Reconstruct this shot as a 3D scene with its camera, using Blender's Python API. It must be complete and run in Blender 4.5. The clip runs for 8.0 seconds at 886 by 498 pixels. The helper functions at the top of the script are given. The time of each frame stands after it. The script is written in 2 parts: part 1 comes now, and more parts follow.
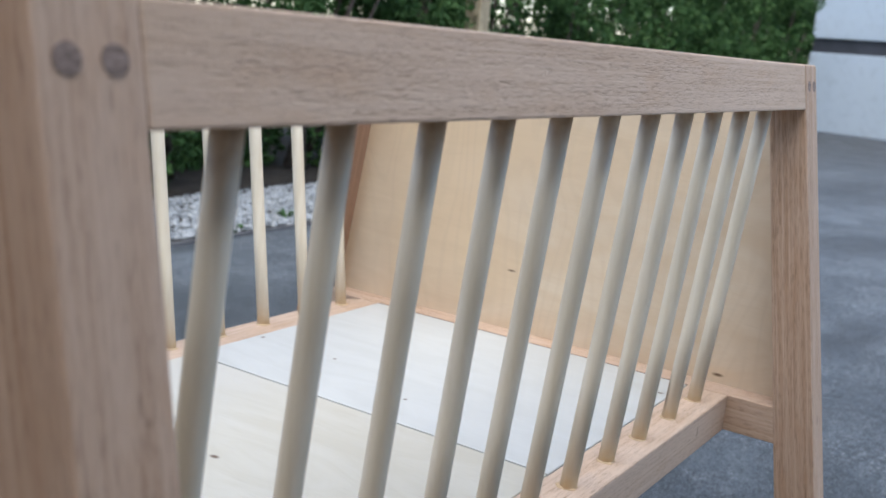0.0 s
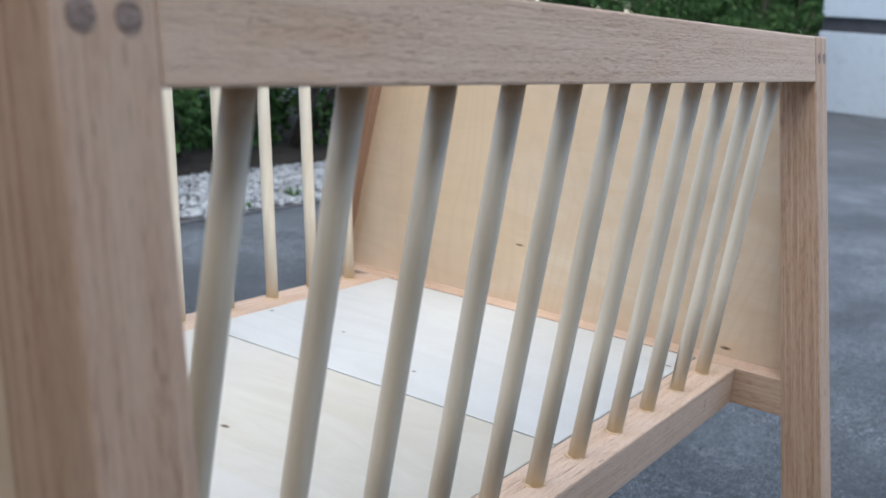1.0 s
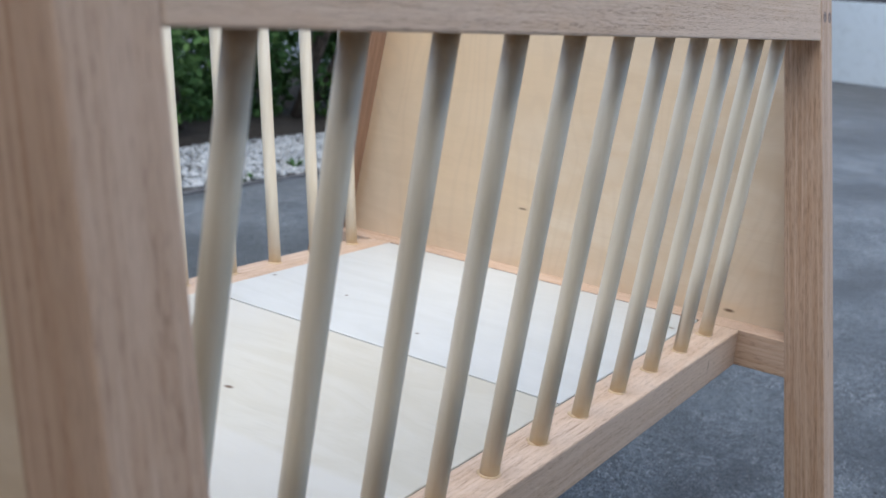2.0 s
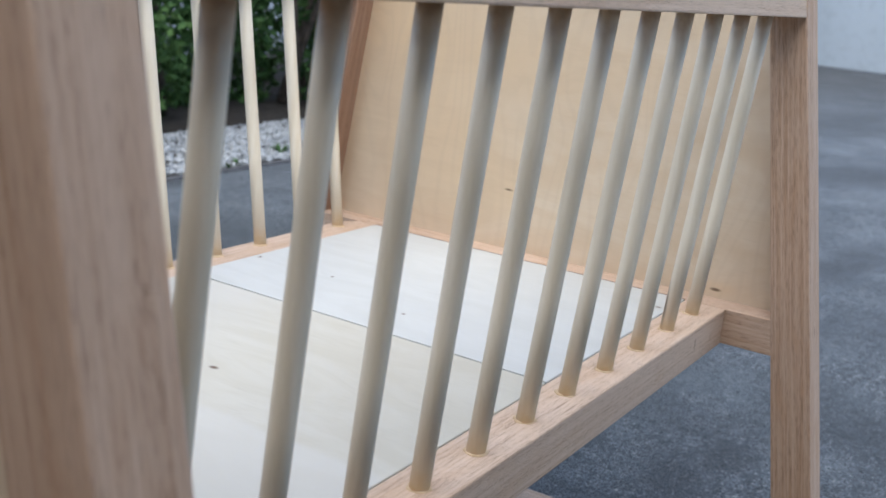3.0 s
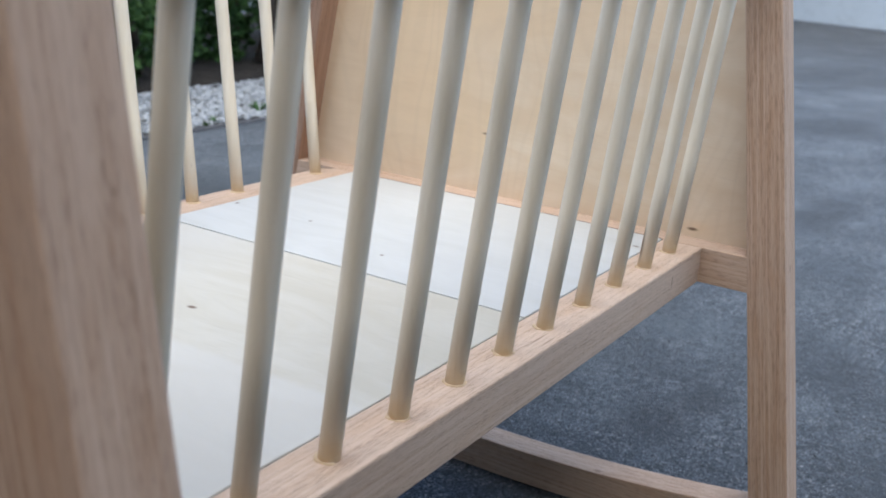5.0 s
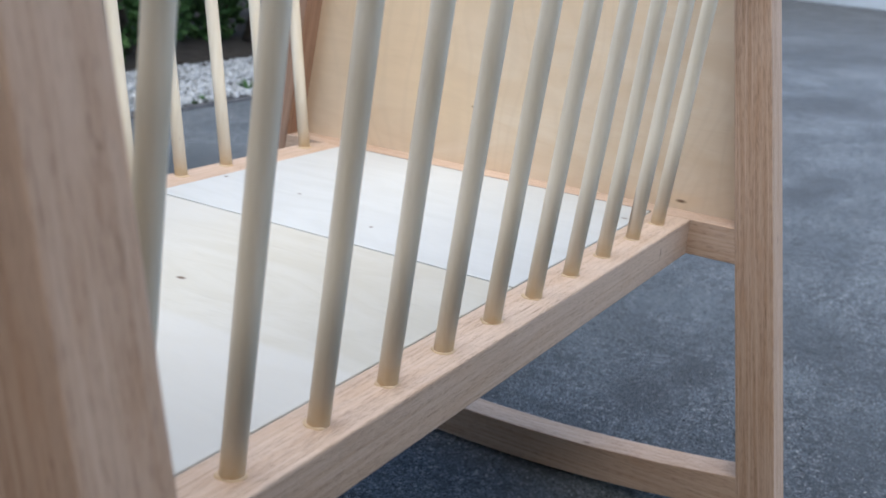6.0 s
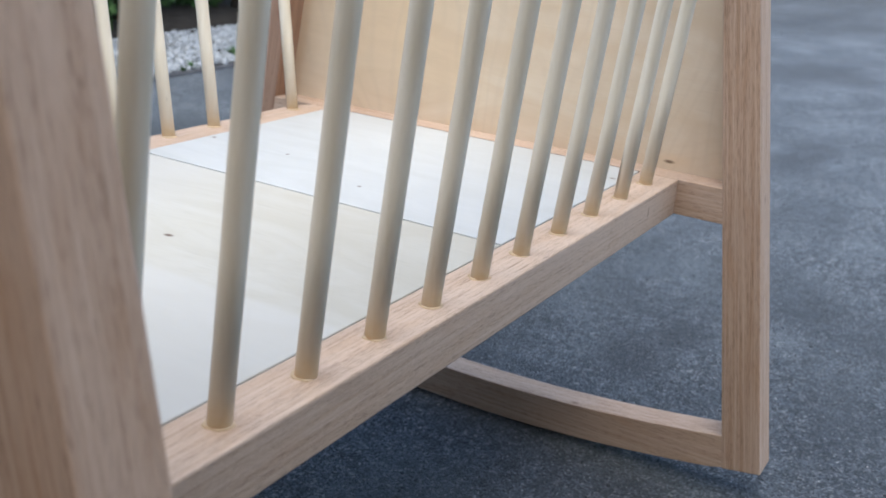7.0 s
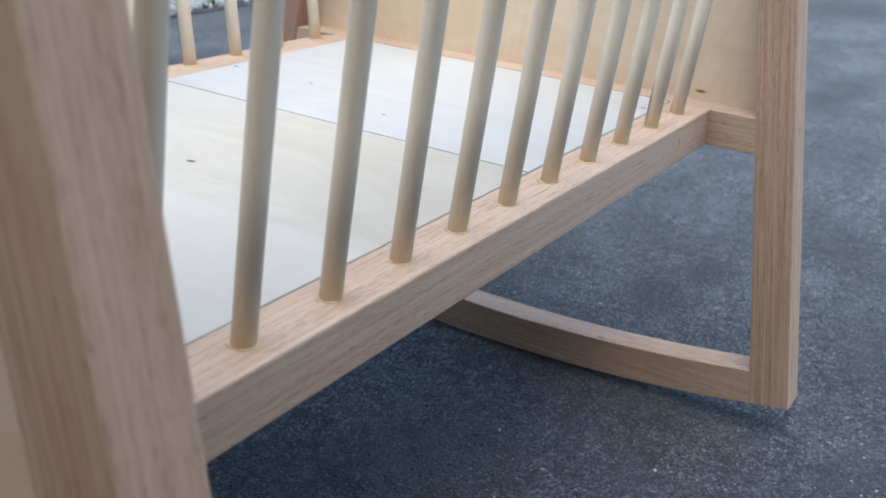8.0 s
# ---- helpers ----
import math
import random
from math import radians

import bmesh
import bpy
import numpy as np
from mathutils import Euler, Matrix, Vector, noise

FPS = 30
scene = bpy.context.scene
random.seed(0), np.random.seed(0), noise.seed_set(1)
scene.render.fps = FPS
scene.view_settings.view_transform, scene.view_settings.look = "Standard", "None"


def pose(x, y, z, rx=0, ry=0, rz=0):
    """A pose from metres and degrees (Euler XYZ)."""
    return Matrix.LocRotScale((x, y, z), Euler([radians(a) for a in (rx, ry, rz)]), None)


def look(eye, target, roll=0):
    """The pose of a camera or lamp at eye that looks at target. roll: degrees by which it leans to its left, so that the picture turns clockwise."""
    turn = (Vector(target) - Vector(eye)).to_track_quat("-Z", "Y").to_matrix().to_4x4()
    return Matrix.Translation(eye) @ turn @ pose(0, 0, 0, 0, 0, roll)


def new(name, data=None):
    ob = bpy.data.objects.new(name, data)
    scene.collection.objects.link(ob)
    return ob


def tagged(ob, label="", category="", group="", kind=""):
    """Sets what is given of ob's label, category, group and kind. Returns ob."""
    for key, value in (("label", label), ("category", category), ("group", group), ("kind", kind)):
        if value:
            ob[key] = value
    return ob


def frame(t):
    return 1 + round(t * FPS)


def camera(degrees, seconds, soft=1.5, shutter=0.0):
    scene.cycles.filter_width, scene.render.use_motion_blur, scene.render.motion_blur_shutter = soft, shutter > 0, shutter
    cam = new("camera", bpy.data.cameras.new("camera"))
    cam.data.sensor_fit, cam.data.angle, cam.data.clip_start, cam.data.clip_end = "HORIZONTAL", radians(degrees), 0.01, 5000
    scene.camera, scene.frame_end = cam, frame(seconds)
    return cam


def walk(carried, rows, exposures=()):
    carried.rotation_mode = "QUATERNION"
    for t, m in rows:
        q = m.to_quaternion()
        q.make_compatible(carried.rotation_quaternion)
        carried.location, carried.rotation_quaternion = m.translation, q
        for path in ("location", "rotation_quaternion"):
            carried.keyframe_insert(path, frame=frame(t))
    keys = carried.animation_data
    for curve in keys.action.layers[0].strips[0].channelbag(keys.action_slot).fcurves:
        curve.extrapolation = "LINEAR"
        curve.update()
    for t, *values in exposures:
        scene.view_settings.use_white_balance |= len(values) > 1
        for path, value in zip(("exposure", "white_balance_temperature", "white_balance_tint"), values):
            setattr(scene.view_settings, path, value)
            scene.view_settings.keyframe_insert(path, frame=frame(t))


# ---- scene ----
# The camera and its path
cam = camera(47.17, 8.0)
cam.data.dof.use_dof = True
cam.data.dof.focus_distance = 0.90
cam.data.dof.aperture_fstop = 10.0
ROWS = [
    (0.0, -0.2949, -0.3387, 0.7493, 78.331, -4.819, -55.976),
    (0.5, -0.2965, -0.3392, 0.7477, 77.798, -4.758, -55.646),
    (1.0, -0.2985, -0.3397, 0.7411, 77.220, -4.730, -55.602),
    (2.5, -0.2970, -0.3399, 0.7250, 75.132, -4.359, -55.747),
    (3.0, -0.2944, -0.3401, 0.7212, 75.006, -4.351, -56.293),
    (3.5, -0.2959, -0.3437, 0.7157, 74.904, -4.340, -56.687),
    (4.0, -0.2960, -0.3449, 0.7085, 73.507, -4.156, -56.847),
    (4.5, -0.2965, -0.3466, 0.7043, 73.290, -3.976, -57.121),
    (6.0, -0.2996, -0.3528, 0.6918, 71.903, -3.835, -58.061),
    (6.5, -0.3060, -0.3563, 0.6887, 71.304, -3.977, -57.847),
    (7.0, -0.3020, -0.3585, 0.6813, 70.281, -3.916, -58.570),
    (7.5, -0.2991, -0.3546, 0.6718, 68.845, -3.633, -57.604),
    (8.0, -0.2948, -0.3525, 0.6617, 67.069, -3.589, -57.294),
]
walk(cam, [(t, pose(x, y, z, rx, ry, rz)) for t, x, y, z, rx, ry, rz in ROWS], [(0.0, 1.30), (3.0, 1.30), (6.0, 1.39), (8.0, 1.45)])

# World, sun
SUN_ELEVATION, SUN_TURN = 68.0, 207.0
world = bpy.data.worlds.new("sky")
scene.world = world
world.use_nodes = True
sky = world.node_tree.nodes.new("ShaderNodeTexSky")
sky.sky_type = "NISHITA"
sky.sun_disc = False
sky.sun_elevation = radians(SUN_ELEVATION)
sky.sun_rotation = radians(90 - SUN_TURN)
world.node_tree.links.new(sky.outputs["Color"], world.node_tree.nodes["Background"].inputs["Color"])
world.node_tree.nodes["Background"].inputs["Strength"].default_value = 0.14
sun = new("sun", bpy.data.lights.new("sun", "SUN"))
sun.data.energy = 1.45
sun.data.angle = radians(80)
sun.data.color = (0.99, 0.982, 0.905)
e, a = radians(SUN_ELEVATION), radians(SUN_TURN)
sun.matrix_world = look(Vector((math.cos(e) * math.cos(a), math.cos(e) * math.sin(a), math.sin(e))) * 20, (0, 0, 0))


XC, YC = 0.38095, 0.2575           # middle of the cradle
GROUND = 0.380                    # height of the side rails' upper faces above the ground


def spot_at(x, y, z):
    """From plan, with z from the rails' upper faces, to the cradle's own axes."""
    return (x - XC, y - YC, z + GROUND)


# Materials
class Nodes:
    """Short hand for one node material."""

    def __init__(self, name, rough=0.6):
        self.mat = bpy.data.materials.new(name)
        self.mat.use_nodes = True
        self.tree = self.mat.node_tree
        self.bsdf = self.tree.nodes["Principled BSDF"]
        self.bsdf.inputs["Roughness"].default_value = rough
        self.bsdf.inputs["Specular IOR Level"].default_value = 0.35

    def make(self, kind):
        return self.tree.nodes.new(kind)

    def join(self, a, b):
        self.tree.links.new(a, b)

    def put(self, socket, value):
        if isinstance(value, bpy.types.NodeSocket):
            self.join(value, socket)
        else:
            socket.default_value = value

    def place(self, scale=(1, 1, 1), shift=(0, 0, 0), vary=0.0, tilt=0.0):
        """Object coordinates, stretched; vary moves them at random from part to part."""
        co = self.make("ShaderNodeTexCoord").outputs["Object"]
        if vary:
            info = self.make("ShaderNodeObjectInfo")
            add = self.make("ShaderNodeVectorMath")
            add.operation = "MULTIPLY_ADD"
            self.join(info.outputs["Random"], add.inputs[0])
            add.inputs[1].default_value = (vary, vary * 1.7, vary * 0.6)
            self.join(co, add.inputs[2])
            co = add.outputs[0]
        if tilt:
            lean = self.make("ShaderNodeMapping")
            lean.inputs["Rotation"].default_value = (tilt, 0, 0)
            self.join(co, lean.inputs["Vector"])
            co = lean.outputs[0]
        m = self.make("ShaderNodeMapping")
        m.inputs["Scale"].default_value = scale
        m.inputs["Location"].default_value = shift
        self.join(co, m.inputs["Vector"])
        return m.outputs[0]

    def noise(self, vec, scale=1.0, detail=3.0, rough=0.55, twist=0.0):
        n = self.make("ShaderNodeTexNoise")
        self.join(vec, n.inputs["Vector"])
        n.inputs["Scale"].default_value = scale
        n.inputs["Detail"].default_value = detail
        n.inputs["Roughness"].default_value = rough
        n.inputs["Distortion"].default_value = twist
        return n.outputs["Fac"]

    def cells(self, vec, scale=1.0, what="Distance"):
        n = self.make("ShaderNodeTexVoronoi")
        self.join(vec, n.inputs["Vector"])
        n.inputs["Scale"].default_value = scale
        return n.outputs[what]

    def ramp(self, fac, *stops):
        r = self.make("ShaderNodeValToRGB")
        self.join(fac, r.inputs["Fac"])
        el = r.color_ramp.elements
        while len(el) < len(stops):
            el.new(0.5)
        for k, (p, c) in zip(el, stops):
            k.position = p
            k.color = (c, c, c, 1) if isinstance(c, (int, float)) else (*c, 1)
        return r.outputs["Color"]

    def mix(self, fac, a, b, blend="MIX"):
        m = self.make("ShaderNodeMix")
        m.data_type, m.blend_type = "RGBA", blend
        self.put(m.inputs["Factor"], fac)
        self.put(m.inputs[6], (*a, 1) if isinstance(a, tuple) else a)
        self.put(m.inputs[7], (*b, 1) if isinstance(b, tuple) else b)
        return m.outputs[2]

    def math(self, op, a, b=0.0):
        m = self.make("ShaderNodeMath")
        m.operation = op
        self.put(m.inputs[0], a)
        self.put(m.inputs[1], b)
        return m.outputs[0]

    def spot(self, centre, size):
        """1 inside an ellipsoid round centre, fading to 0 at its rim."""
        co = self.make("ShaderNodeTexCoord").outputs["Object"]
        m = self.make("ShaderNodeMapping")
        m.inputs["Scale"].default_value = tuple(1 / s for s in size)
        m.inputs["Location"].default_value = tuple(-c / s for c, s in zip(centre, size))
        self.join(co, m.inputs["Vector"])
        d = self.make("ShaderNodeVectorMath")
        d.operation = "LENGTH"
        self.join(m.outputs[0], d.inputs[0])
        return self.ramp(d.outputs["Value"], (0.35, 1.0), (1.0, 0.0))

    def bump(self, height, strength=0.3, distance=0.001, under=None):
        b = self.make("ShaderNodeBump")
        b.inputs["Strength"].default_value = strength
        b.inputs["Distance"].default_value = distance
        self.join(height, b.inputs["Height"])
        if under:
            self.join(under, b.inputs["Normal"])
        return b.outputs[0]

    def done(self, colour, normal=None, rough=None):
        self.put(self.bsdf.inputs["Base Color"], (*colour, 1) if isinstance(colour, tuple) else colour)
        if normal:
            self.join(normal, self.bsdf.inputs["Normal"])
        if rough:
            self.join(rough, self.bsdf.inputs["Roughness"])
        return self.mat


def stretched(axis, across, along):
    return tuple(along if k == axis else across for k in "xyz")


def oak(axis, pale=(0.60, 0.455, 0.34), deep=(0.47, 0.31, 0.20), pore=(0.16, 0.095, 0.06), spots=(), tilt=0.0, open_grain=0.5):
    n = Nodes("oak_along_" + axis, 0.62)
    ring = n.noise(n.place(stretched(axis, 300, 4.5), vary=5.3, tilt=tilt), 1, 3, 0.55, 0.35)
    fine = n.noise(n.place(stretched(axis, 1000, 9), vary=3.1, tilt=tilt), 1, 2, 0.55)
    broad = n.noise(n.place(stretched(axis, 24, 0.9), vary=8.3, tilt=tilt), 1, 2, 0.5)
    patchy = n.noise(n.place(stretched(axis, 60, 14), vary=6.1, tilt=tilt), 1, 3, 0.6)
    colour = n.ramp(ring, (0.34, deep), (0.62, pale))
    colour = n.mix(n.ramp(fine, (0.38, 0.45), (0.54, 0.0)), colour, deep)
    colour = n.mix(n.ramp(broad, (0.40, 0.0), (0.68, 0.45)), colour, tuple(min(1.0, c * k) for c, k in zip(pale, (1.04, 1.08, 1.13))))
    colour = n.mix(n.ramp(patchy, (0.50, 0.0), (0.70, 0.40)), colour, tuple(c * k for c, k in zip(deep, (1.02, 0.95, 0.86))))
    # open pores, short dark dashes in rows along the growth rings
    bands = n.ramp(ring, (0.40, 1.0), (0.60, 0.35))
    pores = n.noise(n.place(stretched(axis, 2100, 95), vary=2.3, tilt=tilt), 1, 0, 0.5)
    mask = n.math("MULTIPLY", n.ramp(pores, (0.60, 0.0), (0.68, 1.0)), bands)
    long = n.noise(n.place(stretched(axis, 1150, 55), shift=(3.3, 1.9, 7.7), vary=4.7, tilt=tilt), 1, 1, 0.5)
    mask = n.math("MAXIMUM", mask, n.math("MULTIPLY", n.ramp(long, (0.64, 0.0), (0.72, 1.0)), bands))
    colour = n.mix(n.math("MULTIPLY", mask, open_grain), colour, pore)
    for centre, size in spots:
        colour = n.mix(n.math("MULTIPLY", n.spot(centre, size), 0.6), colour, (0.17, 0.10, 0.06))
    height = n.math("SUBTRACT", n.math("MULTIPLY", fine, 0.35), mask)
    return n.done(colour, n.bump(height, 0.55, 0.0006))


LEAN = math.atan(0.167)
OAK = {"y": oak("y", (0.61, 0.455, 0.345), (0.49, 0.335, 0.235), spots=[(spot_at(0.825, 0.076, -0.326), (0.004, 0.007, 0.004))]),
       "near": oak("z", (0.60, 0.445, 0.34), (0.46, 0.30, 0.20), open_grain=0.5, spots=[(spot_at(0.838, -0.1150, -0.008), (0.003, 0.006, 0.007))], tilt=LEAN), "far": oak("z", (0.555, 0.405, 0.305), (0.42, 0.27, 0.175), tilt=-LEAN),
       "red_shaded": oak("z", (0.42, 0.265, 0.185), (0.31, 0.18, 0.12), (0.15, 0.085, 0.055), tilt=-LEAN)}
OAK["x"] = oak("x", (0.625, 0.475, 0.365), (0.525, 0.375, 0.27), open_grain=0.38, spots=[(spot_at(0.725, -0.0187, -0.018), (0.0022, 0.004, 0.009)), (spot_at(0.436, -0.004, 0), (0.020, 0.0012, 0.003)), (spot_at(0.436, -0.013, 0), (0.016, 0.0011, 0.003)), (spot_at(0.384, 0.0075, 0), (0.022, 0.0009, 0.003))])


def dowel_wood(name, spots=()):
    n = Nodes(name, 0.55)
    streak = n.noise(n.place((150, 150, 3.0), vary=4.1), 1, 3, 0.55)
    tone = n.noise(n.place((9, 9, 4), vary=7.7), 1, 2)
    colour = n.ramp(streak, (0.3, (0.745, 0.66, 0.515)), (0.7, (0.84, 0.77, 0.645)))
    colour = n.mix(n.ramp(tone, (0.4, 0.0), (0.75, 0.5)), colour, (0.745, 0.68, 0.55))
    # dried glue round the foot; at the head, glue plus the top rail's shade painted brown
    co = n.make("ShaderNodeSeparateXYZ")
    n.join(n.place(), co.inputs[0])
    low = n.ramp(n.math("SUBTRACT", co.outputs[2], GROUND), (0.0, 1.0), (0.024, 0.0))
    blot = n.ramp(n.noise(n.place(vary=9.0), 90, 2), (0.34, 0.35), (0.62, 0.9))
    colour = n.mix(n.math("MULTIPLY", low, blot), colour, (0.70, 0.56, 0.34))
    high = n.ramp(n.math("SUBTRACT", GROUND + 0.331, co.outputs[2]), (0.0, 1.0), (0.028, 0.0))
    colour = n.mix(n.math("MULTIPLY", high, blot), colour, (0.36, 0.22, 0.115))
    for centre, size in spots:
        colour = n.mix(n.math("MULTIPLY", n.spot(centre, size), 0.85), colour, (0.13, 0.075, 0.04))
    return n.done(colour, n.bump(streak, 0.15, 0.0004))


def birch(name, light, dark, spots=(), axis="y", pale_end=None, figure=0.0, amber=()):
    n = Nodes(name, 0.55)
    flame = n.noise(n.place(stretched(axis, 15, 4.5), vary=3.0), 1, 4, 0.6, 2.2)
    fine = n.noise(n.place(stretched(axis, 420, 30), vary=1.0), 1, 2)
    wide = n.noise(n.place((3.5, 3.5, 3.5), vary=6.0), 1, 2)
    colour = n.ramp(flame, (0.35, dark), (0.65, light))
    colour = n.mix(n.ramp(wide, (0.35, 0.0), (0.7, 0.5)), colour, tuple(c * 0.93 for c in dark))
    colour = n.mix(n.ramp(fine, (0.58, 0.0), (0.75, 0.18)), colour, tuple(c * 0.72 for c in dark))
    for centre, size in amber:
        colour = n.mix(n.math("MULTIPLY", n.math("MULTIPLY", n.spot(centre, size), flame), 0.6), colour, (0.68, 0.50, 0.31))
    if figure:
        # growth rings cut flat, as faint closed curves
        field = n.noise(n.place((6, 9, 3.2), vary=4.4), 1, 2, 0.4, 0.4)
        curve = n.math("SINE", n.math("MULTIPLY", field, 85.0))
        colour = n.mix(n.ramp(curve, (0.2, 0.0), (0.95, figure)), colour, tuple(c * 0.8 for c in dark))
    if pale_end is not None:
        # a joint in the face veneer, paler on one side of it
        co = n.make("ShaderNodeSeparateXYZ")
        n.join(n.place(), co.inputs[0])
        wave = n.math("MULTIPLY", n.math("SUBTRACT", n.noise(n.place(), 5, 2), 0.5), 0.006)
        edge = n.math("MULTIPLY", n.math("ADD", n.math("SUBTRACT", co.outputs[0], pale_end), wave), 120.0)
        side = n.ramp(n.math("ADD", edge, 0.5), (0.0, 1.0), (1.0, 0.0))
        far = n.ramp(n.math("ADD", n.math("MULTIPLY", co.outputs[1], 5.0), n.math("MULTIPLY", wave, 90.0)), (0.0, 0.0), (0.75, 1.0))
        colour = n.mix(n.math("MULTIPLY", n.math("MAXIMUM", side, far), 0.65), colour, (0.565, 0.554, 0.518))
    for centre, size in spots:
        colour = n.mix(n.math("MULTIPLY", n.spot(centre, size), 0.92), colour, (0.10, 0.055, 0.03))
    return n.done(colour, n.bump(fine, 0.12, 0.0004))


def asphalt_surface():
    n = Nodes("worn_asphalt", 0.7)
    n.bsdf.inputs["Specular IOR Level"].default_value = 0.42
    grit = n.cells(n.place(), 330, "Color")
    gap = n.cells(n.place(), 210)
    fine = n.noise(n.place(), 380, 4, 0.85)
    mottle = n.noise(n.place((1, 1, 1), (3.1, 8.3, 0)), 40.0, 5, 0.75)
    patch = n.noise(n.place((1.0, 1.6, 1)), 1.5, 5, 0.62, 0.3)
    blot = n.noise(n.place((1, 1, 1), (7.1, 2.3, 0)), 7.0, 4, 0.65)
    tone = n.make("ShaderNodeSeparateColor")
    n.join(grit, tone.inputs[0])
    colour = n.ramp(tone.outputs[0], (0.0, (0.034, 0.039, 0.046)), (0.62, (0.213, 0.267, 0.319)), (0.90, (0.370, 0.409, 0.460)), (0.975, (0.694, 0.687, 0.706)))
    colour = n.mix(n.ramp(fine, (0.50, 0.0), (0.66, 0.6)), colour, (0.308, 0.392, 0.455))
    colour = n.mix(n.ramp(fine, (0.34, 0.95), (0.47, 0.0)), colour, (0.037, 0.041, 0.046))
    colour = n.mix(n.ramp(mottle, (0.38, 0.7), (0.52, 0.0)), colour, (0.063, 0.073, 0.085))
    colour = n.mix(n.ramp(blot, (0.50, 0.0), (0.70, 0.28)), colour, (0.311, 0.395, 0.456))
    colour = n.mix(n.ramp(patch, (0.38, 0.6), (0.55, 0.0)), colour, (0.084, 0.096, 0.110))
    cloud = n.noise(n.place((1, 1.3, 1), (1.7, 4.9, 0)), 3.2, 4, 0.6, 0.4)
    colour = n.mix(n.ramp(cloud, (0.38, 0.42), (0.54, 0.0)), colour, (0.086, 0.105, 0.128))
    colour = n.mix(n.ramp(cloud, (0.54, 0.0), (0.68, 0.24)), colour, (0.300, 0.376, 0.440))
    # dark stains near the cradle, and broader darker patches out to the house
    rough = n.ramp(mottle, (0.35, 0.25), (0.6, 1.0))
    for centre, size in (((1.12, 0.11, 0), (0.13, 0.09, 1)), ((1.25, 0.07, 0), (0.08, 0.06, 1)), ((2.8, 0.22, 0), (0.34, 0.11, 1)), ((4.5, 0.55, 0), (0.5, 0.3, 1)), ((6.8, 1.0, 0), (1.2, 0.7, 1)), ((10.2, 1.3, 0), (3.2, 1.6, 1)), ((14.5, 2.2, 0), (8.5, 5.0, 1)), ((13.0, 2.4, 0), (4.0, 3.0, 1))):
        colour = n.mix(n.math("MULTIPLY", n.math("MULTIPLY", n.spot(centre, size), rough), 0.82), colour, (0.072, 0.078, 0.087))
    hue = n.make("ShaderNodeHueSaturation")
    hue.inputs["Saturation"].default_value = 0.68
    hue.inputs["Value"].default_value = 0.88
    n.join(colour, hue.inputs["Color"])
    colour = hue.outputs[0]
    height = n.math("ADD", n.math("MULTIPLY", gap, -1.6), n.math("MULTIPLY", fine, 2.2))
    return n.done(colour, n.bump(height, 1.0, 0.0042), n.ramp(patch, (0.4, 0.44), (0.6, 0.62)))


def plain(name, light, dark, scale, rough=0.7, lift=0.3, deep=0.004):
    n = Nodes(name, rough)
    tone = n.noise(n.place(vary=3.0), scale, 4, 0.6)
    fine = n.noise(n.place(vary=2.0), scale * 9, 2, 0.5)
    colour = n.ramp(tone, (0.3, dark), (0.7, light))
    colour = n.mix(n.ramp(fine, (0.5, 0.0), (0.75, 0.3)), colour, tuple(c * 0.7 for c in dark))
    return n.done(colour, n.bump(fine, lift, deep))


def leaf_surface():
    n = Nodes("hedge_leaf", 0.75)
    n.bsdf.inputs["Specular IOR Level"].default_value = 0.2
    geo = n.make("ShaderNodeNewGeometry")
    colour = n.ramp(geo.outputs["Random Per Island"], (0.0, (0.024, 0.058, 0.017)), (0.6, (0.046, 0.101, 0.028)), (1.0, (0.080, 0.145, 0.043)))
    return n.done(colour)


def stone_surface():
    n = Nodes("white_pebble", 0.75)
    geo = n.make("ShaderNodeNewGeometry")
    info = n.make("ShaderNodeObjectInfo")
    pick = n.math("FRACT", n.math("ADD", geo.outputs["Random Per Island"], info.outputs["Random"]))
    colour = n.ramp(pick, (0.0, (0.17, 0.18, 0.19)), (0.35, (0.27, 0.285, 0.295)), (1.0, (0.40, 0.415, 0.42)))
    speck = n.noise(n.place(), 60, 3)
    colour = n.mix(n.ramp(speck, (0.5, 0.0), (0.75, 0.5)), colour, (0.30, 0.29, 0.27))
    return n.done(colour, n.bump(speck, 0.4, 0.004))


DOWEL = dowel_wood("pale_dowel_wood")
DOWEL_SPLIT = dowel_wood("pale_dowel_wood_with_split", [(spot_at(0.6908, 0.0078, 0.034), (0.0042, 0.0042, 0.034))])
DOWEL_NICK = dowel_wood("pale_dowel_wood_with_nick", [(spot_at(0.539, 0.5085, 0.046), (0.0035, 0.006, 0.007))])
ASPHALT = asphalt_surface()
GAP_DARK = plain("gap_shade", (0.14, 0.085, 0.055), (0.08, 0.05, 0.033), 60, 0.6, 0.2, 0.001)
LEAF = leaf_surface()
STONE = stone_surface()
BARK = plain("grey_brown_bark", (0.13, 0.10, 0.08), (0.05, 0.04, 0.03), 30, 0.9, 0.8, 0.01)
SOIL = plain("dark_soil", (0.045, 0.036, 0.028), (0.018, 0.014, 0.011), 14, 0.95, 0.9, 0.02)
WHITE_WALL = plain("white_painted_wall", (0.53, 0.58, 0.625), (0.49, 0.54, 0.58), 1.4, 0.6, 0.1, 0.004)
DARK_TRIM = plain("dark_grey_trim", (0.07, 0.07, 0.08), (0.04, 0.04, 0.045), 3, 0.6, 0.1, 0.002)
POST_WOOD = plain("pale_post_wood", (0.42, 0.34, 0.22), (0.27, 0.21, 0.13), 24, 0.8, 0.4, 0.004)
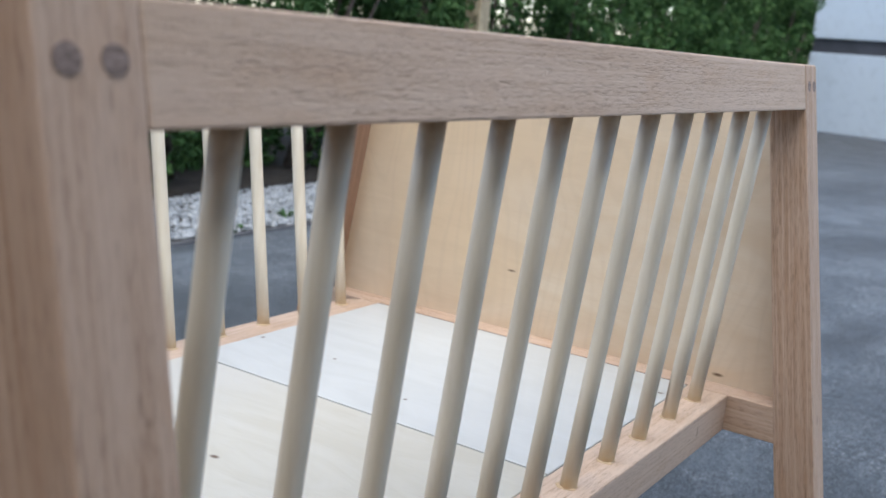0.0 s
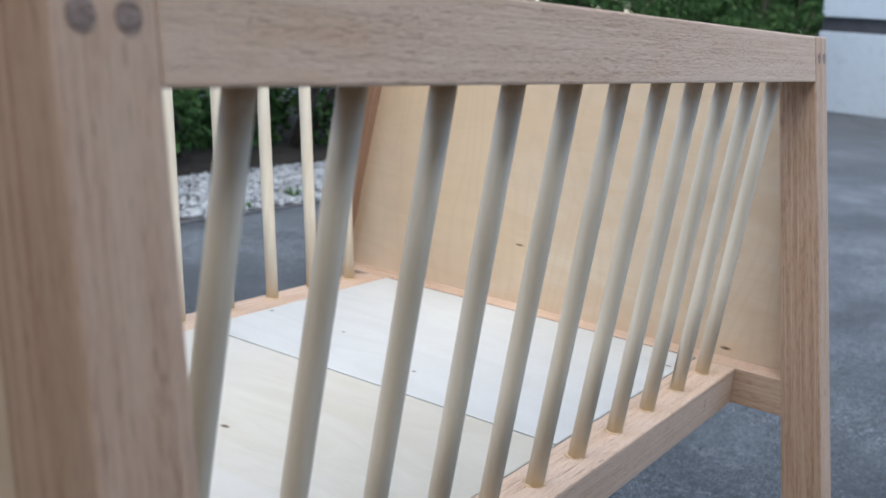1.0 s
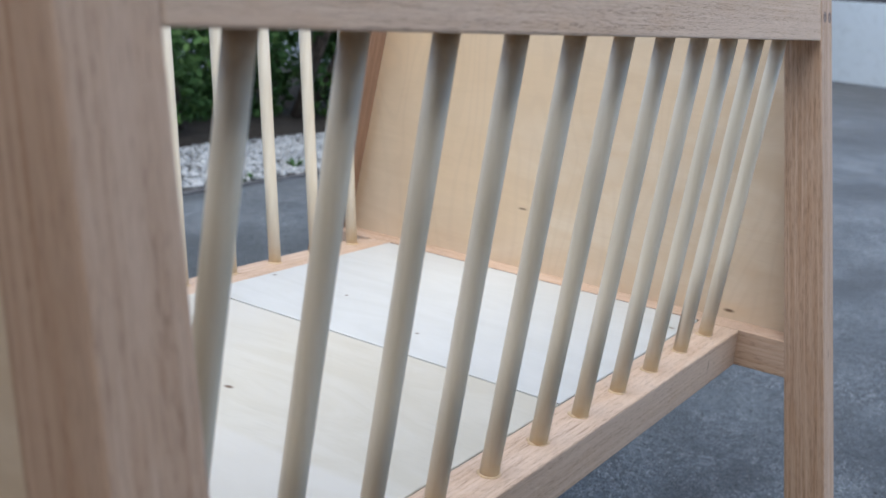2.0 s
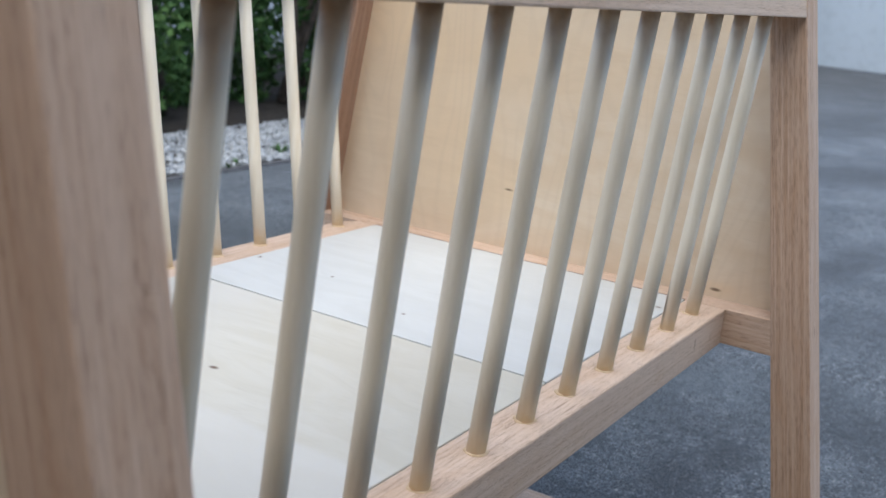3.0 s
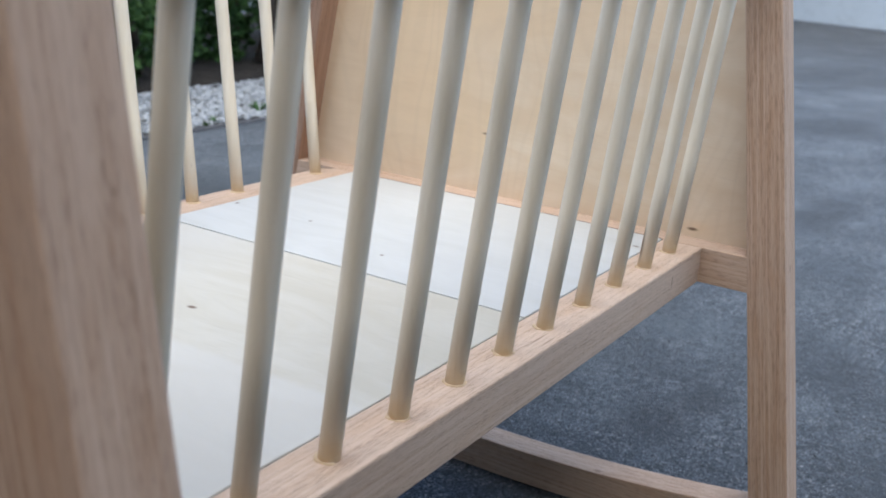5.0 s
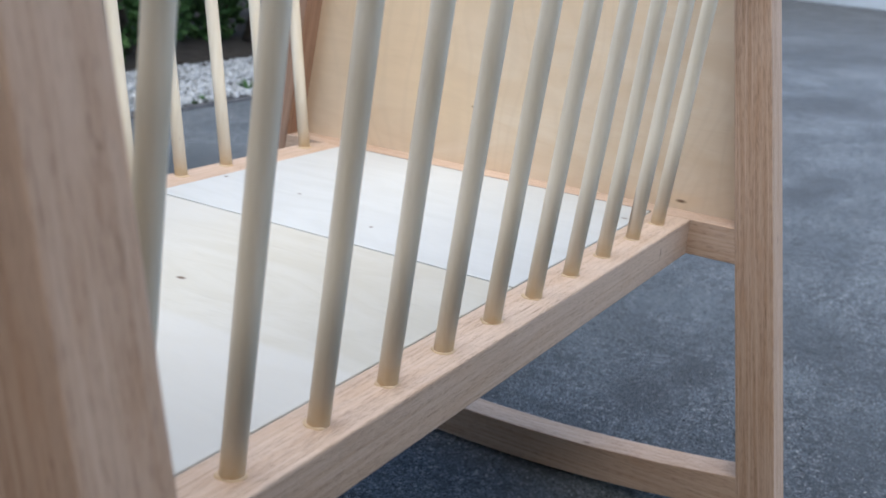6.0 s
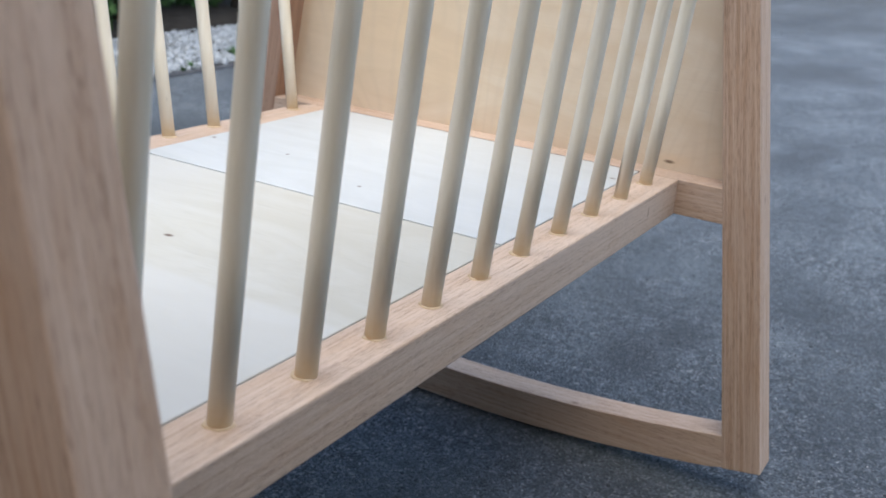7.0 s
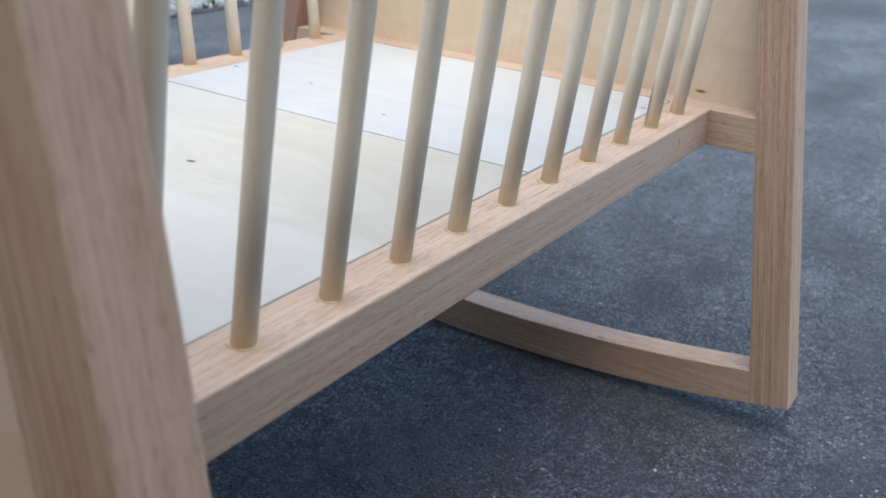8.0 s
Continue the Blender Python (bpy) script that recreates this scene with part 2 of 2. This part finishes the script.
BLOCKER_BROWN = plain("warm_brown_blocker", (0.52, 0.29, 0.125), (0.43, 0.23, 0.095), 6, 0.8, 0.3, 0.003)
BLOCKER_GREY = plain("warm_grey_blocker", (0.36, 0.31, 0.26), (0.30, 0.26, 0.215), 6, 0.8, 0.3, 0.003)
KERB_STONE = plain("dark_edging_stone", (0.10, 0.10, 0.105), (0.05, 0.05, 0.055), 18, 0.85, 0.5, 0.004)


def grit_surface():
    n = Nodes("asphalt_grit", 0.7)
    geo = n.make("ShaderNodeNewGeometry")
    colour = n.ramp(geo.outputs["Random Per Island"], (0.0, (0.05, 0.055, 0.062)), (0.55, (0.12, 0.145, 0.17)), (0.88, (0.23, 0.26, 0.285)), (1.0, (0.46, 0.47, 0.48)))
    return n.done(colour)


GRIT = grit_surface()


# Shapes
def part(name, bm, material, parent=None, label=""):
    """Links a bmesh as one mesh object, under a thing or a part."""
    me = bpy.data.meshes.new(name)
    bm.to_mesh(me)
    bm.free()
    me.materials.append(material)
    ob = new(name, me)
    ob.parent = parent
    return tagged(ob, label) if label else ob


def thing(name, place, label, category, group="", kind=""):
    ob = new(name)
    ob.location = place
    bpy.context.view_layer.update()
    return tagged(ob, label, category, group, kind)


def prism(outline, axis, a, b, round_off=0.0015, cuts=2):
    """An outline in the two other axes (in order x, y, z), drawn out along axis from a to b, with eased edges."""
    bm = bmesh.new()

    def at(u, v, w):
        return {"x": (w, u, v), "y": (u, w, v), "z": (u, v, w)}[axis]

    low = [bm.verts.new(at(u, v, a)) for u, v in outline]
    high = [bm.verts.new(at(u, v, b)) for u, v in outline]
    bm.faces.new(low)
    bm.faces.new(high[::-1])
    for i in range(len(outline)):
        j = (i + 1) % len(outline)
        bm.faces.new((low[i], high[i], high[j], low[j]))
    bmesh.ops.recalc_face_normals(bm, faces=bm.faces)
    if round_off:
        sharp = [k for k in bm.edges if k.calc_face_angle(0) > 0.5]
        bmesh.ops.bevel(bm, geom=sharp, offset=round_off, segments=cuts, affect="EDGES", profile=0.6)
    return bm


def box(x0, x1, y0, y1, z0, z1, round_off=0.0015, cuts=2):
    return prism([(x0, y0), (x1, y0), (x1, y1), (x0, y1)], "z", z0, z1, round_off, cuts)


def rod(foot, head, r0, r1, sides=20, rings=1, ease=0.0):
    """A round bar from foot to head."""
    bm = bmesh.new()
    foot, head = Vector(foot), Vector(head)
    turn = (head - foot).to_track_quat("Z", "Y").to_matrix()
    loops = []
    steps = [(0, 0)] + [(k / rings, 1) for k in range(0, rings + 1)] + [(1, 0)]
    for k, (f, full) in enumerate(steps):
        r = r0 + (r1 - r0) * f
        if not full:
            if not ease:
                continue
            r -= ease
        c = foot.lerp(head, f)
        if ease and full and f == 0:
            c = c + (head - foot).normalized() * ease
        if ease and full and f == 1:
            c = c - (head - foot).normalized() * ease
        loops.append([bm.verts.new(c + turn @ Vector((r * math.cos(w), r * math.sin(w), 0))) for w in (2 * math.pi * i / sides for i in range(sides))])
    for p, q in zip(loops, loops[1:]):
        for i in range(sides):
            j = (i + 1) % sides
            bm.faces.new((p[i], p[j], q[j], q[i])).smooth = True
    bm.faces.new(loops[0][::-1])
    bm.faces.new(loops[-1])
    return bm


# The ground and what borders it


def sheet(name, x0, x1, y0, y1, z, material, label, category):
    bm = bmesh.new()
    bm.faces.new([bm.verts.new(p) for p in ((x0, y0, z), (x1, y0, z), (x1, y1, z), (x0, y1, z))])
    return tagged(part(name, bm, material), label, category, kind="structure")


sheet("ground", -300, 300, -300, 300, 0, ASPHALT, "dark blue-grey worn asphalt driveway with pale grit", "driveway")

BED_FRONT, BED_BACK = 2.21, 2.85
bed = tagged(part("gravel_bed", box(-6, 7.9, BED_FRONT + 0.03, BED_BACK + 0.1, -0.02, 0.004, 0.002), SOIL), "strip of white pebbles between driveway and hedge", "gravel bed", kind="structure")
tagged(part("soil_bed", box(-6, 12.9, BED_BACK + 0.1, 5.5, -0.02, 0.012, 0.004), SOIL), "bare dark soil under the hedge", "soil", kind="structure")
tagged(part("edging", box(-6, 7.9, BED_FRONT, BED_FRONT + 0.03, -0.02, 0.008, 0.003), KERB_STONE), "low dark edging along the asphalt", "edging", kind="structure")


def light_blocker(name, place, turn, half, height, material, label):
    ob = thing(name, place, label, "wall", kind="structure")
    ob.rotation_euler = (0, 0, radians(turn))
    part("cladding", box(-half, half, 0.0, 3.0, 0.0, height, 0.004), material, ob)


light_blocker("blocker_west", (-1.05, 0.0, 0), 90, 0.998, 1.9, BLOCKER_BROWN, "unseen brown wall added to block sky light and bounce warm light")
light_blocker("blocker_south", (-1.6, -1.1, 0), 180, 2.2, 2.3, BLOCKER_GREY, "unseen warm grey wall added to block sky light")


# The cradle
FACE, LEG_X = 0.8172, 0.0435      # inner end face and depth of the legs
SLOPE, FOOT = 0.161, -0.0700      # lean of the legs' inner edge, and its place at the rails' height
OUTER_SLOPE, OUTER_FOOT = 0.172, -0.1136
TOP, RAIL_LOW = 0.3757, 0.3290
PANEL = 0.852                    # inner face of the end panels
PITCH = 0.0762

cradle = thing("cradle", (XC, YC, 0), "unfinished oak rocking cradle with pale spindles standing on asphalt", "cradle")


def local(bm):
    """From plan to the cradle's own axes, whose origin is on the ground under its middle."""
    bmesh.ops.translate(bm, verts=bm.verts, vec=(-XC, -YC, GROUND))
    return bm


def inner(z):
    return FOOT + SLOPE * z


def outer(z):
    return OUTER_FOOT + OUTER_SLOPE * z


def mirrored(bm, far, side):
    """far: at the other long side; side: at the other end."""
    if far:
        bmesh.ops.transform(bm, matrix=Matrix.Diagonal((1, -1, 1, 1)), verts=bm.verts)
    if side:
        bmesh.ops.transform(bm, matrix=Matrix.Diagonal((-1, 1, 1, 1)), verts=bm.verts)
    if far != side:
        bmesh.ops.reverse_faces(bm, faces=bm.faces)
    return bm


def sole(y):
    """Height of the rocker's underside, a shallow arc rising to the legs."""
    return -GROUND + 0.234 * (y - YC) ** 2


def back(y):
    """Height of the rocker's upper face."""
    return -0.3332 + 0.22 * (y - YC) ** 2


def leg(far, side):
    zi, zo = -0.3449, -0.3374
    wider = 0.009 if side and not far else 0.0
    outline = [(inner(zi) + wider, zi), (outer(zo), zo), (outer(TOP), TOP), (inner(TOP) + wider, TOP)]
    ob = part("leg", mirrored(local(prism(outline, "x", FACE, FACE + LEG_X, 0.002)), far, side), OAK["near" if not far else "far" if side else "red_shaded"], cradle, "redder oak leg, darkened for the shade on it" if far and not side else "")
    for x in (FACE + 0.0314, FACE + 0.0123):
        z = 0.3531
        y = outer(z)
        bm = rod((x, y + 0.012, z - 0.012 * SLOPE), (x, y - 0.0005, z + 0.0005 * SLOPE), 0.0057, 0.0057, 24)
        part("peg", mirrored(local(bm), far, side), PEG, ob, "round dark end-grain oak peg")


def peg_wood():
    n = Nodes("peg_end_grain", 0.7)
    grain = n.noise(n.place((160, 40, 900), vary=4.0), 1, 3, 0.6, 0.8)
    colour = n.ramp(grain, (0.40, (0.17, 0.125, 0.105)), (0.62, (0.36, 0.28, 0.25)))
    return n.done(colour, n.bump(grain, 0.6, 0.0008))


PEG = peg_wood()
for far in (0, 1):
    for side in (0, 1):
        leg(far, side)

PLY = birch("birch_plywood_panel", (0.695, 0.588, 0.455), (0.63, 0.50, 0.355),
            [(spot_at(PANEL, 0.0063, 0.0100), (0.03, 0.0085, 0.0027)), (spot_at(PANEL, 0.2965, 0.079), (0.03, 0.008, 0.0018))], figure=0.14, amber=[(spot_at(PANEL, 0.004, 0.013), (0.2, 0.03, 0.010)), (spot_at(PANEL, 0.38, 0.115), (0.2, 0.12, 0.10)), (spot_at(PANEL, 0.31, 0.07), (0.2, 0.06, 0.05)), (spot_at(PANEL, 0.235, 0.245), (0.2, 0.20, 0.07)), (spot_at(PANEL, 0.50, 0.22), (0.2, 0.26, 0.30)), (spot_at(PANEL, 0.42, 0.32), (0.2, 0.30, 0.16))])
BOARD_WHITE = birch("white_faced_board", (0.55, 0.562, 0.552), (0.51, 0.52, 0.505),
                    [(spot_at(0.5771, 0.363, 0), (0.003, 0.003, 0.02)), (spot_at(0.5301, 0.2284, 0), (0.003, 0.003, 0.02)), (spot_at(0.5754, 0.474, 0), (0.004, 0.003, 0.02)), (spot_at(0.7611, 0.0402, 0), (0.003, 0.005, 0.02))])
BOARD_CREAM = birch("cream_plywood_board", (0.545, 0.526, 0.468), (0.492, 0.466, 0.396),
                    [(spot_at(0.294, 0.2608, 0), (0.004, 0.0065, 0.02))], pale_end=-0.147)

for side in (0, 1):
    # rocker, cross rail and panel of one end
    ys = [-0.134 + k * 2 * (YC + 0.131) / 28 for k in range(29)]
    outline = [(y, sole(y)) for y in ys] + [(y, back(y)) for y in ys[::-1]]
    outline[0] = (inner(sole(-0.134)), sole(-0.134))
    part("rocker", mirrored(local(prism(outline, "x", FACE + 0.001, FACE + LEG_X - 0.001, 0.0015)), 0, side), OAK["y"], cradle)
    y0 = inner(-0.02) - 0.004
    part("cross_rail", mirrored(local(box(FACE + 0.0008, FACE + LEG_X - 0.001, y0, 2 * YC - y0, -0.0416, 0.0, 0.0012)), 0, side), OAK["y"], cradle)
    outline = [(inner(0.0) - 0.01, -0.004), (2 * YC - inner(0.0) + 0.01, -0.004), (2 * YC - inner(TOP) + 0.01, TOP - 0.006), (inner(TOP) - 0.01, TOP - 0.006)]
    part("end_panel", mirrored(local(prism(outline, "x", PANEL, PANEL + 0.0065, 0.0008)), 0, side), PLY, cradle, "warm birch plywood end panel")

GLUE_BEAD = plain("amber_glue", (0.62, 0.47, 0.31), (0.50, 0.36, 0.22), 220, 0.45, 0.2, 0.0005)


def glue_bead(foot, seed):
    """A thin uneven ring of glue on the rail round a spindle's foot."""
    rng = np.random.default_rng(seed)
    waves = [(k, rng.uniform(0.0002, 0.0007), rng.uniform(0, 6.28)) for k in (1, 2, 3, 5)]
    bm = bmesh.new()
    loops = []
    for base, z in ((0.0, -0.0004), (0.0, 0.0003), (-0.0010, 0.0011), (-0.0032, 0.0016)):
        ring = []
        for j in range(22):
            w = 2 * math.pi * j / 22
            r = max(0.0066, 0.0092 + base + (sum(a * math.sin(k * w + p) for k, a, p in waves) if base > -0.003 else 0))
            ring.append(bm.verts.new((foot[0] + r * math.cos(w), foot[1] + r * math.sin(w), z)))
        loops.append(ring)
    for p, q in zip(loops, loops[1:]):
        for j in range(22):
            f = bm.faces.new((p[j], p[(j + 1) % 22], q[(j + 1) % 22], q[j]))
            f.smooth = True
    return bm


# how far, in millimetres, each near spindle's foot and head stand out of the even spacing
FOOT_OUT = [-0.7, -1.6, 1.3, 2.0, -0.1, -0.7, -2.5, -1.1, -1.5, 1.8, 0.4]
HEAD_OUT = [1.6, 0.2, 1.7, 0.5, 0.2, 0.9, 0.9, -1.8, -3.6, -2.4, -3.6]

for far in (0, 1):
    # long rails and spindles of one side
    if far:
        # its end is cut out of square and leaves an open wedge
        plan = [(2 * XC - FACE, 0.4835), (FACE + 0.0005, 0.4835), (FACE + 0.0005, 0.513), (0.793, 0.531), (2 * XC - FACE, 0.531)]
        part("side_rail", local(prism(plan, "z", -0.0416, 0.0, 0.0015)), OAK["x"], cradle)
    else:
        part("side_rail", local(box(2 * XC - FACE, FACE + 0.0005, -0.0190, 0.0288, -0.0418, 0.0, 0.002)), OAK["x"], cradle)
    yo, yt = outer(RAIL_LOW), outer(TOP)
    outline = [(yo + 0.0004, RAIL_LOW), (yo + 0.042, RAIL_LOW), (yt + 0.042, TOP - 0.0005), (yt + 0.0004, TOP - 0.0005)]
    part("top_rail", mirrored(local(prism(outline, "x", 2 * XC - FACE + 0.0004, FACE - 0.0004, 0.0016)), far, 0), OAK["x"], cradle)
    for i in range(11):
        x = i * PITCH + 0.0085
        if far:
            bm = local(rod((x + 0.001, 0.5145, -0.006), (x + 0.001 - 0.0002 * i, 0.5555, RAIL_LOW + 0.006), 0.0076, 0.0076, 22, 3))
        else:
            bm = local(rod((x + FOOT_OUT[i] / 1000, 0.005, -0.006), (x + HEAD_OUT[i] / 1000, -0.0290, RAIL_LOW + 0.006), 0.0076, 0.0076, 22, 3))
        foot = (x + (0.001 if far else FOOT_OUT[i] / 1000), 0.5145 if far else 0.005)
        split, nick = i == 9 and not far, i == 7 and far
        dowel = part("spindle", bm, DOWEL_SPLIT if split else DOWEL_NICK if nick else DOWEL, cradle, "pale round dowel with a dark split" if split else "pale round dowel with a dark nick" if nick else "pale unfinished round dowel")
        part("glue_bead", local(glue_bead(foot, 70 + i + 20 * far)), GLUE_BEAD, dowel, "dried amber glue squeezed out round the foot")

part("base_board", local(box(0.4725, FACE - 0.003, 0.0293, 0.4828, -0.012, 0.001, 0.0006, 1)), BOARD_WHITE, cradle, "bright white-faced plywood base board")
part("base_board", local(box(2 * XC - FACE + 0.003, 0.4705, 0.0293, 0.4828, -0.012, 0.0005, 0.0006, 1)), BOARD_CREAM, cradle, "cream birch plywood base board")

for x0, x1 in ((FACE - 0.0028, FACE + 0.0004), (2 * XC - FACE - 0.0004, 2 * XC - FACE + 0.0028)):
    part("glue_line", local(box(x0, x1, 0.030, 0.4825, -0.012, 0.0006, 0.0)), GAP_DARK, cradle, "dark strip standing for the shade in the joint gap")


# House across the driveway
def white_house():
    ob = thing("house", (13.15, 2.6, 0), "white painted house wall with a dark horizontal band", "house")
    ob.rotation_euler = (0, 0, math.atan2(-0.94, -0.33))
    bpy.context.view_layer.update()
    part("lower_wall", box(-0.62, 9, 0, 0.3, 0.0, 0.99, 0.01), WHITE_WALL, ob)
    part("band", box(-0.62, 9, 0.04, 0.3, 0.99, 1.17, 0.005), DARK_TRIM, ob, "dark grey horizontal band")
    part("upper_wall", box(-0.62, 9, 0.0, 0.3, 1.17, 3.1, 0.01), WHITE_WALL, ob)
    part("roof", box(-0.67, 9.05, -0.05, 6.0, 3.1, 3.3, 0.02), DARK_TRIM, ob, "dark flat roof edge")
    part("side_wall", box(-0.62, -0.32, 0.3, 5.8, 0.0, 3.1, 0.01), WHITE_WALL, ob)
    return ob


white_house()


# Hedge
def hedge_shrub(x, y, width, depth, height, leaves, seed):
    rng = np.random.default_rng(seed)
    ob = thing("hedge_shrub", (x, y, 0), "dense dark green leafy hedge shrub growing behind the pebbles", "shrub", "hedge shrubs")
    for k in range(4):
        foot = Vector((rng.uniform(-0.12, 0.12), rng.uniform(-0.08, 0.08), 0.02))
        head = Vector((rng.uniform(-0.5, 0.5) * width, rng.uniform(-0.4, 0.4) * depth, height * rng.uniform(0.6, 0.9)))
        part("stem", rod(foot, head, 0.022, 0.006, 7, 2), BARK, ob)
    # clumps, then leaves round them
    count = 46
    cx = rng.uniform(-0.5, 0.5, count) * width
    cy = rng.uniform(-0.5, 0.5, count) * depth
    cz = rng.uniform(0.03, 1.0, count) * height
    pick = rng.integers(0, count, leaves)
    out = rng.normal(size=(leaves, 3))
    out /= np.linalg.norm(out, axis=1)[:, None]
    c = np.stack([cx, cy, cz], 1)[pick] + out * (rng.uniform(0.4, 1.0, (leaves, 1)) ** 0.5) * np.array([0.17, 0.15, 0.16])
    c[:, 2] = np.maximum(c[:, 2], 0.035)
    size = rng.uniform(0.018, 0.034, leaves)[:, None]
    along = rng.normal(size=(leaves, 3)) + out * 0.8 + np.array([0, 0, -0.25])
    along /= np.linalg.norm(along, axis=1)[:, None]
    wide = np.cross(along, rng.normal(size=(leaves, 3)))
    wide /= np.linalg.norm(wide, axis=1)[:, None]
    face = np.cross(along, wide)
    verts = np.stack([c - along * size, c + wide * size * 0.5 + face * size * 0.15, c + along * size * 1.1, c - wide * size * 0.5 + face * size * 0.15], 1).reshape(-1, 3)
    idx = np.arange(leaves)[:, None] * 4
    faces = np.concatenate([idx + np.array([[0, 1, 2]]), idx + np.array([[0, 2, 3]])], 0)
    me = bpy.data.meshes.new("foliage")
    me.from_pydata(verts.tolist(), [], faces.tolist())
    me.materials.append(LEAF)
    crown = new("foliage", me)
    crown.parent = ob
    tagged(crown, kind="stuff")
    return ob


for k in range(18):
    hedge_shrub(-3.6 + k * 0.92, 3.30 + 0.06 * math.sin(k * 2.1), 1.0, 0.75, 1.75 + 0.15 * math.sin(k * 1.3), 8200, 20 + k)

for k in range(13):
    hedge_shrub(-2.0 + k * 1.05, 4.2 + 0.1 * math.sin(k * 1.7), 1.2, 0.8, 3.3 + 0.3 * math.sin(k * 2.3), 7500, 60 + k)

for k, (x, y) in enumerate(((12.75, 4.55), (13.5, 4.35), (14.3, 3.85), (15.3, 3.9), (16.3, 4.3), (14.6, 4.6))):
    hedge_shrub(x, y, 1.2, 0.8, 1.85 + 0.1 * math.sin(k * 2.3), 9500, 90 + k)

post = thing("wooden_post", (4.76, 2.85, 0), "pale weathered square wooden post before the hedge", "post")
part("shaft", box(-0.05, 0.05, -0.05, 0.05, -0.05, 1.25, 0.004), POST_WOOD, post)


# Weeds
def weed(x, y, blades, size, seed):
    rng = np.random.default_rng(seed)
    ob = thing("weed", (x, y, 0), "small dark green weed growing among the pebbles", "weed", "weeds at the edging")
    for k in range(blades):
        w, lean, length = rng.uniform(0, 6.28), rng.uniform(0.3, 1.1), size * rng.uniform(0.6, 1.2)
        out = Vector((math.cos(w), math.sin(w), 0))
        side = Vector((-math.sin(w), math.cos(w), 0)) * length * rng.uniform(0.10, 0.2)
        bm = bmesh.new()
        rows = []
        for f, wide in ((0.0, 0.35), (0.35, 1.0), (0.7, 0.8), (1.0, 0.05)):
            c = out * length * f * math.sin(lean) + Vector((0, 0, 0.004 + length * (f * math.cos(lean) - 0.25 * f * f)))
            rows.append([bm.verts.new(c - side * wide), bm.verts.new(c + Vector((0, 0, -0.0015))), bm.verts.new(c + side * wide)])
        for p, q in zip(rows, rows[1:]):
            for j in (0, 1):
                bm.faces.new((p[j], p[j + 1], q[j + 1], q[j]))
        part("leaf", bm, LEAF, ob)
    return ob


for k, (x, y, size) in enumerate(((2.35, 2.26, 0.045), (2.66, 2.33, 0.06), (2.29, 2.245, 0.03), (2.95, 2.30, 0.05))):
    weed(x, y, 13, size, 40 + k)


# Pebbles and grit
def pebble(rng, size):
    bm = bmesh.new()
    bmesh.ops.create_icosphere(bm, subdivisions=1, radius=1)
    wide = Vector((rng.uniform(0.8, 1.25), rng.uniform(0.7, 1.0), rng.uniform(0.5, 0.75)))
    for v in bm.verts:
        v.co = Vector(a * b for a, b in zip(v.co, wide)) * size * rng.uniform(0.85, 1.12)
    for f in bm.faces:
        f.smooth = True
    return bm


rng = np.random.default_rng(5)
shapes = []
for k in range(8):
    me = bpy.data.meshes.new("pebble")
    bm = pebble(rng, 0.012)
    bm.to_mesh(me)
    bm.free()
    me.materials.append(STONE)
    shapes.append(me)
for k in range(300):
    ob = new("pebble", shapes[k % 8])
    ob.parent = bed
    s = rng.uniform(0.7, 1.35)
    ob.matrix_basis = pose(rng.uniform(1.85, 3.3), rng.uniform(BED_FRONT + 0.05, BED_BACK), 0.010, rng.uniform(-15, 15), rng.uniform(-15, 15), rng.uniform(0, 360)) @ Matrix.Diagonal((s, s, s, 1))


def scatter(name, count, area, height, size, material, seed, parent=None):
    """Many small stones in one mesh."""
    rng = np.random.default_rng(seed)
    bm = bmesh.new()
    bmesh.ops.create_icosphere(bm, subdivisions=1, radius=1)
    base = np.array([v.co[:] for v in bm.verts])
    tri = np.array([[v.index for v in f.verts] for f in bm.faces])
    bm.free()
    n = len(base)
    turn = rng.uniform(0, 2 * math.pi, count)
    s = rng.uniform(size[0], size[1], count)
    co = base[None] * np.stack([rng.uniform(0.8, 1.3, count), rng.uniform(0.7, 1.0, count), rng.uniform(0.45, 0.7, count)], 1)[:, None]
    co = co * rng.uniform(0.82, 1.15, (count, n, 1)) * s[:, None, None]
    x = co[..., 0] * np.cos(turn)[:, None] - co[..., 1] * np.sin(turn)[:, None]
    y = co[..., 0] * np.sin(turn)[:, None] + co[..., 1] * np.cos(turn)[:, None]
    px, py = rng.uniform(area[0], area[1], count), rng.uniform(area[2], area[3], count)
    verts = np.stack([x + px[:, None], y + py[:, None], co[..., 2] + height(px, py, rng)[:, None]], 2).reshape(-1, 3)
    faces = (tri[None] + (np.arange(count) * n)[:, None, None]).reshape(-1, 3)
    me = bpy.data.meshes.new(name)
    me.from_pydata(verts.tolist(), [], faces.tolist())
    me.materials.append(material)
    ob = new(name, me)
    ob.parent = parent
    return tagged(ob, kind="stuff")


scatter("pebbles", 42000, (-5.9, 7.8, BED_FRONT + 0.04, BED_BACK + 0.06), lambda x, y, r: r.uniform(0.004, 0.013, len(x)), (0.005, 0.012), STONE, 3, bed)
tagged(scatter("asphalt_grit", 36000, (0.15, 2.0, -0.7, 1.0), lambda x, y, r: np.full(len(x), 0.0002), (0.0006, 0.0019), GRIT, 4), "loose pale grit on the asphalt", "grit")
tagged(scatter("small_stones", 1300, (0.2, 2.4, -0.8, 1.2), lambda x, y, r: np.full(len(x), 0.0006), (0.0014, 0.0036), GRIT, 9), "small loose stones scattered on the asphalt", "stones")
